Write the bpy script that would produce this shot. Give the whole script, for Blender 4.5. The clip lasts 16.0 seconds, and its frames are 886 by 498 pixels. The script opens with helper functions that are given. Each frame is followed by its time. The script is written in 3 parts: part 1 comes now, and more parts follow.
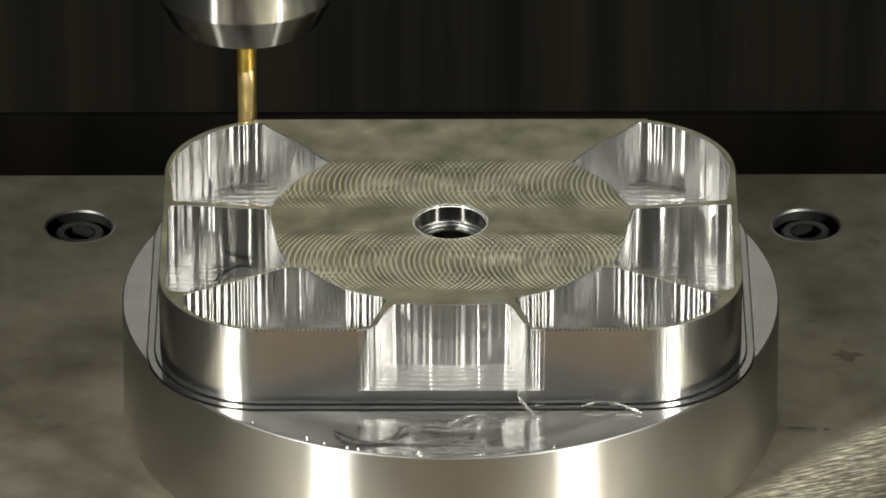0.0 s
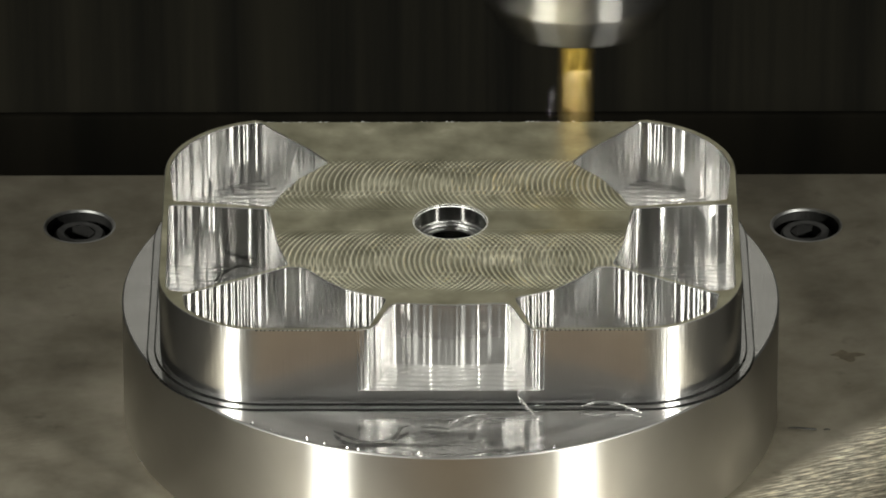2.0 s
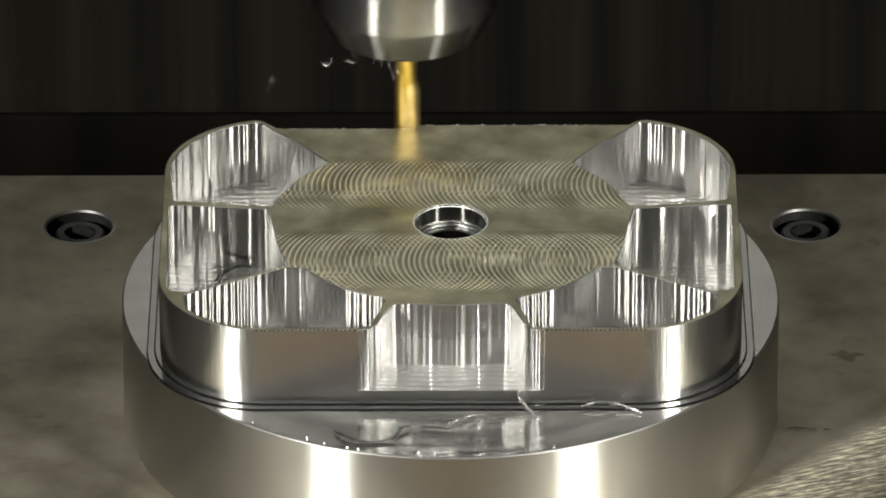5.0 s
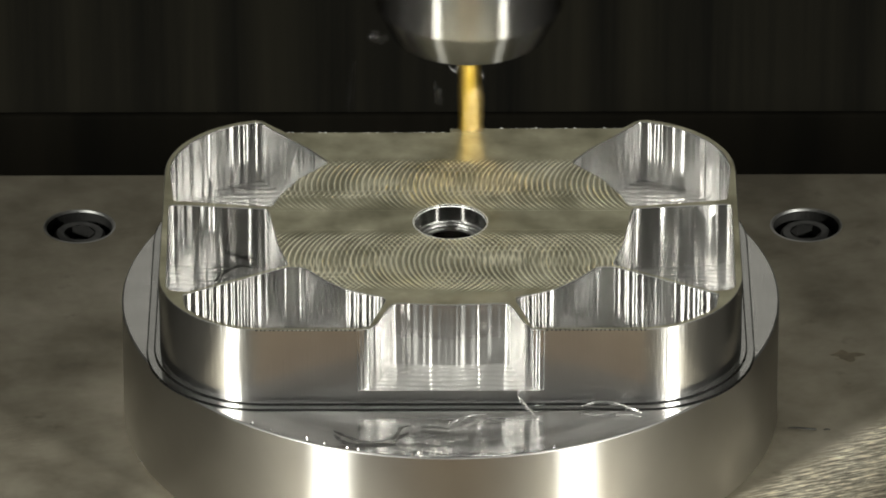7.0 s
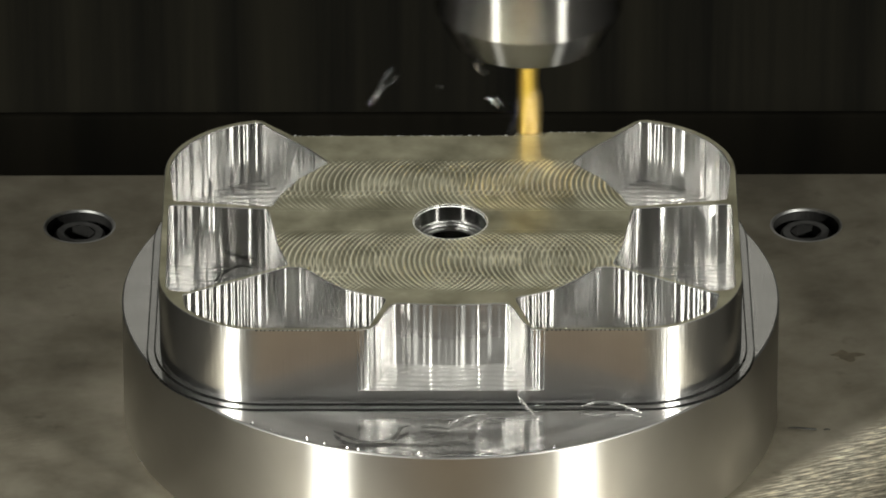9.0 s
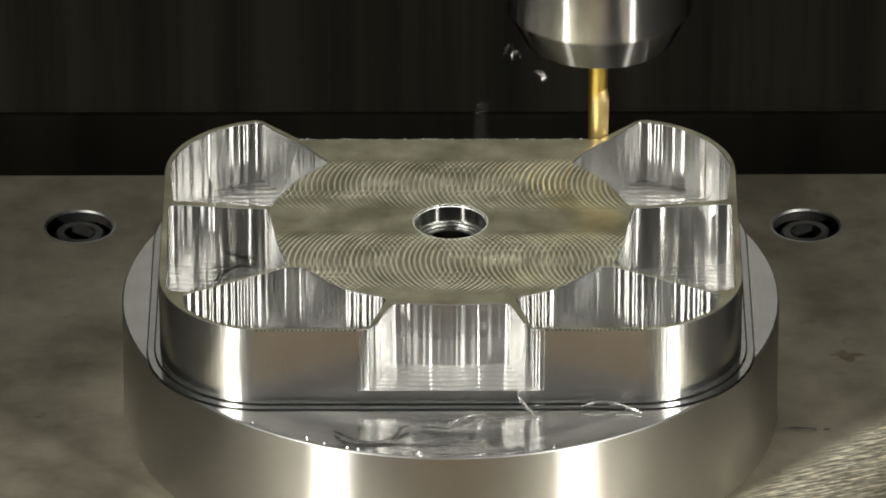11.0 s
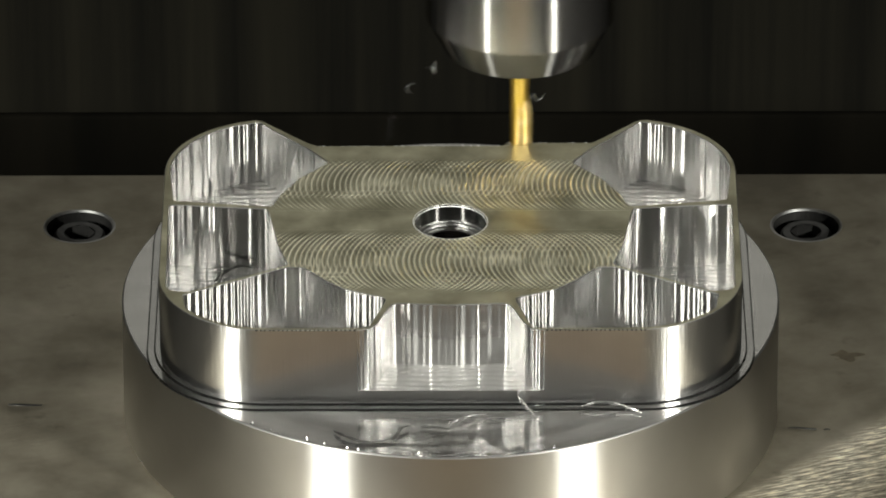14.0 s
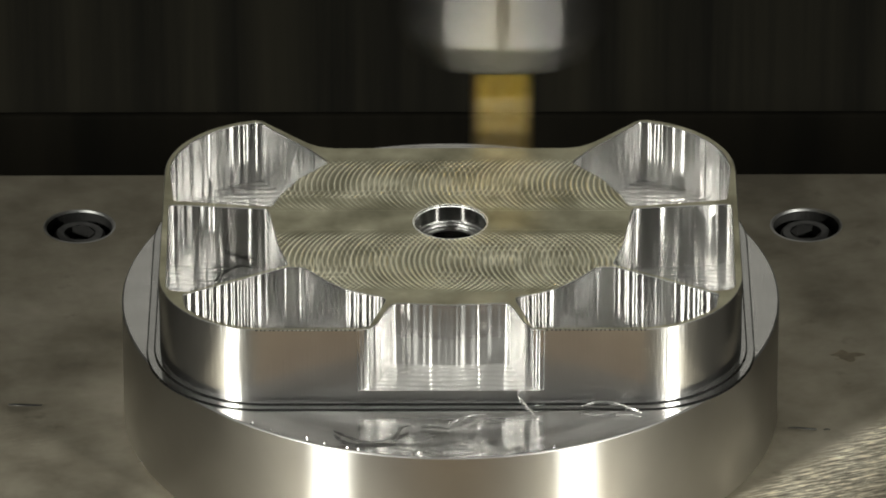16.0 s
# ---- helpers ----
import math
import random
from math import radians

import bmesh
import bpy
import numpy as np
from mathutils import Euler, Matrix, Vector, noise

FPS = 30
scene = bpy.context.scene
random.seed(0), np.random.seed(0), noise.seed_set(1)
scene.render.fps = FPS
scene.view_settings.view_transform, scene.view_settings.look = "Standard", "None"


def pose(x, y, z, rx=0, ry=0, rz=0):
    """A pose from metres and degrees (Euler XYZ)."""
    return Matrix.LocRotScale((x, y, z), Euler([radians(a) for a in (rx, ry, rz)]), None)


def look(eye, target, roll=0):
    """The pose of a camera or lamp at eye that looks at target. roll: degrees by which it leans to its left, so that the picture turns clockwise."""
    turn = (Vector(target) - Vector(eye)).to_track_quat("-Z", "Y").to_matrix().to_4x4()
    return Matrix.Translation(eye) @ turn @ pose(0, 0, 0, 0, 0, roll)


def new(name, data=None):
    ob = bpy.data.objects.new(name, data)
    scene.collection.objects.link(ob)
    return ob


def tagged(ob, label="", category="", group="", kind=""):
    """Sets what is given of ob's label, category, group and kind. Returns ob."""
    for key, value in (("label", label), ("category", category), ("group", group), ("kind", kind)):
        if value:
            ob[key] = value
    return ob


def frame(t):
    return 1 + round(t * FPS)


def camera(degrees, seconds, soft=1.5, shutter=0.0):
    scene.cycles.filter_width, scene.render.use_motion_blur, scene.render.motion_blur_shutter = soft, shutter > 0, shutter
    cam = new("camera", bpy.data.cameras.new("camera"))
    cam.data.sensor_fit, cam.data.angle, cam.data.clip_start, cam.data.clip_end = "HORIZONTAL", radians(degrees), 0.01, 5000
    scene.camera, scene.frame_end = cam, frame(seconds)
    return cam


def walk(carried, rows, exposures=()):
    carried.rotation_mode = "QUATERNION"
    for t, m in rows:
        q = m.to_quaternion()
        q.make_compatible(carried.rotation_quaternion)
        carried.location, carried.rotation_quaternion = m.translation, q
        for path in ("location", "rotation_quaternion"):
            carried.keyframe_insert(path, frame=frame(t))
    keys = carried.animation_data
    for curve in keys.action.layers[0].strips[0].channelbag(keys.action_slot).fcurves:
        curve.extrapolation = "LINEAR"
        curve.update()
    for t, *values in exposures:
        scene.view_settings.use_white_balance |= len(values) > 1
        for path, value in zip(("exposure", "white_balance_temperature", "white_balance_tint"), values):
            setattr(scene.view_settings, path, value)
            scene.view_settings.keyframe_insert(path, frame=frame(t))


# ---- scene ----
from collections import OrderedDict
from mathutils.geometry import delaunay_2d_cdt

MM = 0.001
TOP, DECK, LEDGE = 54.2, 36.9, 33.0       # block top, pocket floors, top of the round base (mm over the table)
EDGE = 0.16                               # broken edges

# ---- camera ----
cam = camera(6.0, 16.0, soft=1.9, shutter=0.85)
EYE, AIM = (-0.0019, -1.89804, 1.06838), (-0.0019, -0.0145, 0.0542)
walk(cam, [(0.0, look(EYE, AIM, -0.1)), (16.0, look(EYE, AIM, -0.1))], exposures=[(0.0, 0.0), (16.0, 0.0)])

# ---- world and lamps ----
world = bpy.data.worlds.new("world")
scene.world = world
world.use_nodes = True
world.node_tree.nodes["Background"].inputs["Color"].default_value = (0.9, 0.95, 1.0, 1)
world.node_tree.nodes["Background"].inputs["Strength"].default_value = 0.008


def work_lamp(x, y, z, aim, size, power):
    data = bpy.data.lights.new("work_lamp", "AREA")
    data.shape, data.size, data.size_y, data.energy = "RECTANGLE", size[0], size[1], power
    data.color = (0.985, 0.98, 0.88)
    ob = new("work_lamp", data)
    ob.matrix_world = look((x, y, z), aim)
    return tagged(ob, "bright LED work light inside the milling machine", "lamp")


work_lamp(-0.82, -0.98, 0.53, (0, 0, 0.04), (0.12, 0.11), 25.0)
work_lamp(0.86, -0.95, 0.53, (0, 0, 0.04), (0.12, 0.11), 25.0)


# ---- materials ----
class Nodes:
    """A short way to write node trees."""

    def __init__(self, name):
        self.mat = bpy.data.materials.new(name)
        self.mat.use_nodes = True
        self.tree = self.mat.node_tree
        self.bsdf = self.tree.nodes["Principled BSDF"]
        self.out = self.tree.nodes["Material Output"]

    def put(self, socket, value):
        if isinstance(value, bpy.types.NodeSocket):
            self.tree.links.new(value, socket)
        elif value is not None:
            socket.default_value = value

    def node(self, kind, **inputs):
        n = self.tree.nodes.new(kind)
        for key, value in inputs.items():
            self.put(n.inputs[key.replace("_", " ")], value)
        return n

    def math(self, op, a, b=None, c=None):
        n = self.tree.nodes.new("ShaderNodeMath")
        n.operation = op
        for i, v in enumerate((a, b, c)):
            self.put(n.inputs[i], v)
        return n.outputs[0]

    def mapped(self, source, scale):
        n = self.node("ShaderNodeMapping", Vector=source)
        n.inputs["Scale"].default_value = scale
        return n.outputs[0]

    def noise(self, vector, scale, detail=3.0, rough=0.55):
        return self.node("ShaderNodeTexNoise", Vector=vector, Scale=scale, Detail=detail, Roughness=rough).outputs["Fac"]

    def ramp(self, fac, stops):
        n = self.node("ShaderNodeValToRGB", Fac=fac)
        els = n.color_ramp.elements
        while len(els) < len(stops):
            els.new(0.5)
        for el, (at, col) in zip(els, stops):
            el.position = at
            el.color = (*col, 1) if len(col) == 3 else col
        return n.outputs["Color"]

    def span(self, fac, lo, hi):
        return self.node("ShaderNodeMapRange", Value=fac, To_Min=lo, To_Max=hi).outputs[0]

    def bump(self, height, distance, strength=1.0, normal=None):
        n = self.node("ShaderNodeBump", Height=height, Distance=distance, Strength=strength)
        if normal is not None:
            self.put(n.inputs["Normal"], normal)
        return n.outputs[0]

    def set(self, **inputs):
        for key, value in inputs.items():
            self.put(self.bsdf.inputs[key.replace("_", " ")], value)
        return self.mat


def grey(v, warm=0.0):
    return (v * (1 + warm), v, v * (1 - warm))


def ledge_metal():
    """The bright ledge round the block: cutter sweeps that follow the rim."""
    n = Nodes("bright_ledge")
    at = n.node("ShaderNodeNewGeometry").outputs["Position"]
    sep = n.node("ShaderNodeSeparateXYZ", Vector=at)
    x, y = sep.outputs[0], sep.outputs[1]
    radius = n.math("SQRT", n.math("ADD", n.math("MULTIPLY", x, x), n.math("MULTIPLY", y, y)))
    sweep = n.noise(n.node("ShaderNodeCombineXYZ", X=n.math("MULTIPLY", radius, 420.0), Y=n.math("MULTIPLY", x, 22.0), Z=n.math("MULTIPLY", y, 22.0)).outputs[0], 1.0, 3.0)
    lump = n.noise(n.mapped(at, (110.0, 160.0, 100.0)), 1.0, 2.0)
    scratch = n.noise(n.mapped(at, (900.0, 160.0, 100.0)), 1.0, 3.0)
    b = n.bump(sweep, 0.00013)
    b = n.bump(lump, 0.0003, 1.0, b)
    b = n.bump(scratch, 0.00004, 1.0, b)
    col = n.ramp(lump, [(0.3, grey(0.78, 0.008)), (0.7, grey(0.90, 0.008))])
    n.set(Base_Color=col, Metallic=1.0, Roughness=n.span(sweep, 0.52, 0.72), Normal=b)
    shiny = n.node("ShaderNodeBsdfAnisotropic", Color=col, Roughness=n.span(sweep, 0.06, 0.16), Normal=b)
    return blend(n, n.node("ShaderNodeMapRange", Value=sweep, From_Min=0.34, From_Max=0.66, To_Min=0.97, To_Max=0.80).outputs[0], n.bsdf.outputs[0], shiny.outputs[0])


def drawn_out(n, col, normal, along=0.3, across=0.01, spread="MULTI_GGX"):
    """A metal gloss that is rough up and down and sharp sideways."""
    up = n.node("ShaderNodeCombineXYZ", X=0.0, Y=0.0, Z=1.0).outputs[0]
    g = n.node("ShaderNodeBsdfAnisotropic", Color=col, Roughness=(along * across) ** 0.25, Anisotropy=math.sqrt(across / along) - 1.0, Tangent=up, Normal=normal)
    g.distribution = spread
    return g.outputs[0]


def blend(n, fac, a, b):
    mix = n.node("ShaderNodeMixShader", Fac=fac)
    n.put(mix.inputs[1], a)
    n.put(mix.inputs[2], b)
    n.put(n.out.inputs["Surface"], mix.outputs[0])
    return n.mat


def milled_wall(name, swell, swell_mm, pitch_mm, scallop_mm, fine_mm, tone=0.84, mirror=0.4, along=0.3, across=0.01, broad=0.0, ticks=2600.0):
    """Side-milled aluminium: upright cutter lines, highlights drawn out up and down."""
    n = Nodes(name)
    uv = n.node("ShaderNodeUVMap").outputs[0]
    coarse = n.noise(n.mapped(uv, (1000.0 / swell, 4.0, 1.0)), 1.0, 1.0)
    fine = n.noise(n.mapped(uv, (ticks, 24.0, 1.0)), 1.0, 3.0)
    mottled = n.noise(n.mapped(uv, (90.0, 60.0, 1.0)), 1.0, 4.0)
    u = n.node("ShaderNodeSeparateXYZ", Vector=uv).outputs[0]
    phase = n.math("MULTIPLY_ADD", u, 2000.0 * math.pi / pitch_mm, n.math("MULTIPLY", coarse, 14.0))
    b = n.bump(coarse, swell_mm * MM)
    b = n.bump(n.math("SINE", phase), scallop_mm * MM, 1.0, b)
    b = n.bump(fine, fine_mm * MM, 1.0, b)
    col = n.ramp(mottled, [(0.3, grey(tone * 0.92, 0.008)), (0.7, grey(tone, 0.008))])
    if broad:
        return blend(n, broad, drawn_out(n, col, b, along, across, "BECKMANN"), drawn_out(n, col, b, along, 0.36, "BECKMANN"))
    shiny = n.node("ShaderNodeBsdfAnisotropic", Color=col, Roughness=0.09, Normal=b)
    return blend(n, mirror, drawn_out(n, col, b, along, across), shiny.outputs[0])


def milled_top():
    """Face-milled aluminium: bands of crescent cutter marks along x."""
    n = Nodes("face_milled_aluminium")
    at = n.node("ShaderNodeNewGeometry").outputs["Position"]
    sep = n.node("ShaderNodeSeparateXYZ", Vector=at)
    x, y = sep.outputs[0], sep.outputs[1]
    heights, weights = [], []
    # a band: middle line, half width, cutter radius, way of the arc
    for mid, half, rad, way in ((0.0205, 0.0140, 0.021, 1.0), (0.0235, 0.0110, 0.019, -1.0), (-0.0205, 0.0155, 0.022, 1.0), (-0.0215, 0.0165, 0.021, -1.0)):
        d = n.math("SUBTRACT", y, mid)
        root = n.math("SQRT", n.math("MAXIMUM", n.math("SUBTRACT", rad * rad, n.math("MULTIPLY", d, d)), 0.0))
        u = n.math("ADD", x, n.math("MULTIPLY", root, way))
        wob = n.noise(n.node("ShaderNodeCombineXYZ", X=u, Y=mid).outputs[0], 260.0, 2.0)
        wave = n.math("SINE", n.math("ADD", n.math("MULTIPLY", u, 2 * math.pi / 0.00145), n.math("MULTIPLY", wob, 5.0)))
        deep = n.math("MULTIPLY", n.math("POWER", n.math("MULTIPLY_ADD", wave, 0.5, 0.5), 2.0), n.span(n.noise(n.node("ShaderNodeCombineXYZ", X=u, Y=mid).outputs[0], 420.0, 2.0), 0.0, 3.6))
        inside = n.node("ShaderNodeMapRange", Value=n.math("ABSOLUTE", d), From_Min=half * 0.8, From_Max=half, To_Min=1.0, To_Max=0.0).outputs[0]
        spread = n.node("ShaderNodeMapRange", Value=n.noise(n.mapped(at, (38.0, 60.0, 1.0)), 1.0, 2.0), From_Min=0.40, From_Max=0.60, To_Min=1.0 if way > 0 else 0.0, To_Max=0.3 if way > 0 else 0.9).outputs[0]
        share = n.math("MULTIPLY", spread, 1.0 if way > 0 or mid < 0 else 0.6)
        heights.append(n.math("MULTIPLY", n.math("MULTIPLY", deep, inside), share))
    total = heights[0]
    for h in heights[1:]:
        total = n.math("ADD", total, h)
    hub = n.node("ShaderNodeMapRange", Value=n.math("ABSOLUTE", x), From_Min=0.0445, From_Max=0.047, To_Min=1.0, To_Max=0.0).outputs[0]
    seam = n.math("LESS_THAN", n.math("ABSOLUTE", n.math("SUBTRACT", n.math("ABSOLUTE", n.math("SUBTRACT", y, 0.001)), 0.0052)), 0.00012)
    total = n.math("MULTIPLY", n.math("ADD", total, n.math("MULTIPLY", seam, 0.3)), hub)
    patch = n.noise(at, 90.0, 3.0)
    grain = n.noise(n.mapped(at, (500.0, 2500.0, 500.0)), 1.0, 2.0)
    b = n.bump(total, 0.00024)
    b = n.bump(grain, 0.00001, 0.8, b)
    col = n.ramp(n.math("ADD", n.math("MULTIPLY", total, 0.30), n.math("MULTIPLY", patch, 0.7)), [(0.22, (0.195, 0.185, 0.125)), (0.45, (0.385, 0.365, 0.265)), (0.75, (0.93, 0.89, 0.71))])
    n.set(Base_Color=col, Metallic=0.66, Roughness=n.span(patch, 0.32, 0.42), Normal=b)
    return n.mat


def deck_metal():
    """Pocket floors and the ledge: bright, faintly rippled by the cutter."""
    n = Nodes("bright_milled_floor")
    at = n.node("ShaderNodeNewGeometry").outputs["Position"]
    sep = n.node("ShaderNodeSeparateXYZ", Vector=at)
    wob = n.noise(at, 120.0, 2.0)
    wave = n.math("SINE", n.math("ADD", n.math("MULTIPLY", sep.outputs[1], 2 * math.pi / 0.0022), n.math("MULTIPLY", wob, 9.0)))
    smear = n.noise(n.mapped(at, (40.0, 400.0, 40.0)), 1.0, 4.0)
    b = n.bump(wave, 0.00006)
    b = n.bump(smear, 0.00012, 0.7, b)
    col = n.ramp(smear, [(0.3, grey(0.76, 0.008)), (0.7, grey(0.90, 0.008))])
    n.set(Base_Color=col, Metallic=1.0, Roughness=n.span(wob, 0.45, 0.58), Normal=b)
    shiny = n.node("ShaderNodeBsdfAnisotropic", Color=col, Roughness=0.12, Normal=b)
    return blend(n, 0.62, n.bsdf.outputs[0], shiny.outputs[0])


def turned_metal(name, tone=0.8, along=0.4, across=0.02, pitch=0.0005, mirror=0.1, broad=0.0, wide=0.10, gloss=0.2):
    """Turned around its own axis: rings, highlights drawn out up and down."""
    n = Nodes(name)
    at = n.node("ShaderNodeTexCoord").outputs["Object"]
    ring = n.noise(n.mapped(at, (3.0, 3.0, 1.0 / pitch)), 1.0, 2.0)
    patch = n.noise(at, 60.0, 4.0)
    col = n.ramp(patch, [(0.3, grey(tone * 0.93, 0.02)), (0.7, grey(tone, 0.02))])
    b = n.bump(ring, 0.00001, 0.6)
    if broad:
        return blend(n, broad, drawn_out(n, col, b, along, across, "BECKMANN"), drawn_out(n, col, b, along, wide, "BECKMANN"))
    shiny = n.node("ShaderNodeBsdfAnisotropic", Color=col, Roughness=gloss, Normal=b)
    return blend(n, mirror, drawn_out(n, col, b, along, across), shiny.outputs[0])


def table_metal():
    """Ground steel fixture plate: fine scratches, oil stains, one corner painted as lit."""
    n = Nodes("ground_steel_plate")
    at = n.node("ShaderNodeNewGeometry").outputs["Position"]
    turned = n.node("ShaderNodeMapping", Vector=at)
    turned.inputs["Rotation"].default_value = (0, 0, radians(-19))
    line = n.noise(n.mapped(turned.outputs[0], (34.0, 2000.0, 1.0)), 1.0, 4.0, 0.7)
    groove = n.noise(n.mapped(turned.outputs[0], (150.0, 1150.0, 1.0)), 1.0, 4.0, 0.7)
    place = n.node("ShaderNodeSeparateXYZ", Vector=at)
    # pool of light in the front right corner, painted by brightening its scratches
    lit_corner = n.node("ShaderNodeMapRange", Value=n.math("SUBTRACT", place.outputs[0], place.outputs[1]), From_Min=0.116, From_Max=0.125, To_Min=0.0, To_Max=1.0).outputs[0]
    stain = n.noise(at, 28.0, 5.0, 0.6)
    blot = n.noise(at, 75.0, 4.0)
    mixed = n.math("ADD", n.math("MULTIPLY", line, 0.10), n.math("MULTIPLY", stain, 0.90))
    col = n.ramp(mixed, [(0.36, (0.29, 0.26, 0.205)), (0.5, (0.455, 0.415, 0.33)), (0.64, (0.61, 0.565, 0.465))])
    dark = n.ramp(blot, [(0.24, grey(0.55)), (0.36, grey(1.0))])
    mul = n.node("ShaderNodeMix")
    mul.data_type, mul.blend_type = "RGBA", "MULTIPLY"
    mul.inputs["Factor"].default_value = 1.0
    n.put(mul.inputs["A"], col)
    hatch = n.ramp(n.math("MULTIPLY_ADD", n.math("SUBTRACT", groove, 0.5), lit_corner, 0.5), [(0.40, grey(0.35)), (0.5, grey(0.80)), (0.60, grey(1.9))])
    both = n.node("ShaderNodeMix")
    both.data_type, both.blend_type = "RGBA", "MULTIPLY"
    both.inputs["Factor"].default_value = 1.0
    n.put(both.inputs["A"], dark)
    n.put(both.inputs["B"], hatch)
    n.put(mul.inputs["B"], both.outputs["Result"])
    b = n.bump(line, 0.00014, 1.0)
    n.set(Base_Color=mul.outputs["Result"], Metallic=0.88, Roughness=n.span(stain, 0.42, 0.56), Normal=b)
    # the grinding lines turn a little from one side of the plate to the other
    x = n.node("ShaderNodeSeparateXYZ", Vector=at).outputs[0]
    angle = n.node("ShaderNodeMapRange", Value=x, From_Min=-0.10, From_Max=0.10, To_Min=radians(4), To_Max=radians(-24)).outputs[0]
    across = n.node("ShaderNodeCombineXYZ", X=n.math("MULTIPLY", n.math("SINE", angle), -1.0), Y=n.math("COSINE", angle), Z=0.0).outputs[0]
    gloss = n.node("ShaderNodeBsdfAnisotropic", Color=mul.outputs["Result"], Roughness=(0.75 * 0.07) ** 0.25, Anisotropy=math.sqrt(0.07 / 0.75) - 1.0, Tangent=across, Normal=n.bump(n.math("MULTIPLY", groove, lit_corner), 0.0009, 1.0, n.bump(line, 0.0005, 1.0)))
    share = n.node("ShaderNodeMapRange", Value=line, From_Min=0.36, From_Max=0.64, To_Min=0.02, To_Max=0.22).outputs[0]
    share = n.math("MULTIPLY_ADD", lit_corner, 0.1, share)
    return blend(n, share, n.bsdf.outputs[0], gloss.outputs[0])


def painted(name, lo, hi, rough, scale=(3.0, 3.0, 3.0), metallic=0.0, bump=0.0, spec=0.15):
    n = Nodes(name)
    at = n.node("ShaderNodeNewGeometry").outputs["Position"]
    f = n.noise(n.mapped(at, scale), 1.0, 5.0, 0.6)
    n.set(Base_Color=n.ramp(f, [(0.3, lo), (0.7, hi)]), Metallic=metallic, Roughness=n.span(f, rough * 0.85, rough * 1.15))
    if metallic == 0.0:
        n.set(Specular_IOR_Level=spec)
    if bump:
        n.set(Normal=n.bump(f, bump))
    return n.mat


M_WALL = milled_wall("side_milled_wall", 6.0, 2.1, 2.3, 0.05, 0.002, 0.89, 0.30, 0.20, 0.007)
M_OUTER = milled_wall("outer_milled_wall", 24.0, 0.05, 0.9, 0.0010, 0.055, 0.82, 0.24, 0.32, 0.024, 0.0, 1300.0)
M_MID = milled_wall("broad_streaked_wall", 9.0, 4.2, 3.1, 0.04, 0.002, 0.91, 0.42, 0.26, 0.012)
M_RIB = milled_wall("scalloped_wall", 14.0, 2.6, 2.1, 0.045, 0.001, 0.86, 0.22, 0.20, 0.007)
M_BURR = painted("torn_bright_metal", grey(0.80), grey(0.95), 0.5, (60, 60, 60), 0.45)
M_EDGE = painted("broken_edge", grey(0.48), grey(0.66), 0.36, (60, 60, 60), 1.0)
M_FOOT = painted("bright_turned_step", grey(0.70), grey(0.84), 0.15, (20, 200, 200), 1.0)
M_TOP = milled_top()
M_DECK = deck_metal()
M_LEDGE = ledge_metal()
M_TURN = turned_metal("turned_aluminium", 0.68, 0.38, 0.045, 0.0005, 0.1, 0.16, 0.24)
M_NUT = turned_metal("polished_steel_nut", 0.60, 0.14, 0.006, 0.0008, 0.10, 0.0, 0.10, 0.07)
# darker copy of the nut's steel: the cone's dim reflections put into its tone
M_NOSE_DIM = turned_metal("dimmed_steel_nose", 0.30, 0.20, 0.006, 0.0008, 0.05, 0.0, 0.10, 0.1)
M_BORE = turned_metal("dark_bore", 0.36, 0.25, 0.012, 0.0006, 0.5)
M_SHELF = painted("rough_bored_step", grey(0.12), grey(0.30), 0.36, (500, 500, 900), 1.0, 0.0003)
M_LIP = painted("pale_cutting_lip", (0.70, 0.50, 0.17), (0.84, 0.65, 0.32), 0.34, (300, 300, 300), 0.9)
M_TABLE = table_metal()
# near-black for screw holes and sockets: their shade put into the colour
M_RECESS = painted("recess_shade", grey(0.006), grey(0.02, 0.03), 0.5, (200, 200, 200), 0.3)
M_OIL = painted("dried_oil", (0.10, 0.085, 0.06), (0.24, 0.205, 0.15), 0.55, (300, 300, 300), 0.75)
M_SCREW = painted("black_oxide_steel", grey(0.07), grey(0.16), 0.34, (300, 300, 300), 0.8)
M_GOLD = painted("gold_nitride_coating", (0.62, 0.42, 0.07), (0.78, 0.56, 0.15), 0.36, (400, 400, 150), 1.0)
M_CHIP = painted("bright_aluminium_chip", grey(0.7), grey(0.85, 0.02), 0.25, (500, 500, 500), 1.0, 0.0001)
M_CHIP_DARK = painted("dull_chip", grey(0.008), grey(0.03, 0.05), 0.5, (500, 500, 500), 0.2)
M_BACK = painted("oily_black_cover", (0.0004, 0.0004, 0.0002), (0.0078, 0.0070, 0.0046), 0.8, (60.0, 3.0, 1.5), spec=0.08)
M_BAND = painted("shade_band_black", (0.0018, 0.0017, 0.0013), (0.0046, 0.0041, 0.0030), 0.95, (50.0, 20.0, 5.0), spec=0.03)
M_ROOM = painted("grey_enclosure_paint", grey(0.012, 0.02), grey(0.028, 0.02), 0.8)
M_PANEL = painted("light_grey_reflector", grey(0.11, 0.02), grey(0.14, 0.02), 0.5)
M_TAN_SLAB = painted("tan_reflector_paint", (0.12, 0.086, 0.053), (0.17, 0.125, 0.08), 0.8)


# ---- mesh helpers ----
def part(name, bm, material, parent=None, label=""):
    me = bpy.data.meshes.new(name)
    bm.to_mesh(me)
    bm.free()
    for m in material if isinstance(material, (list, tuple)) else (material,):
        me.materials.append(m)
    ob = new(name, me)
    if parent is not None:
        ob.parent = parent
    return tagged(ob, label)


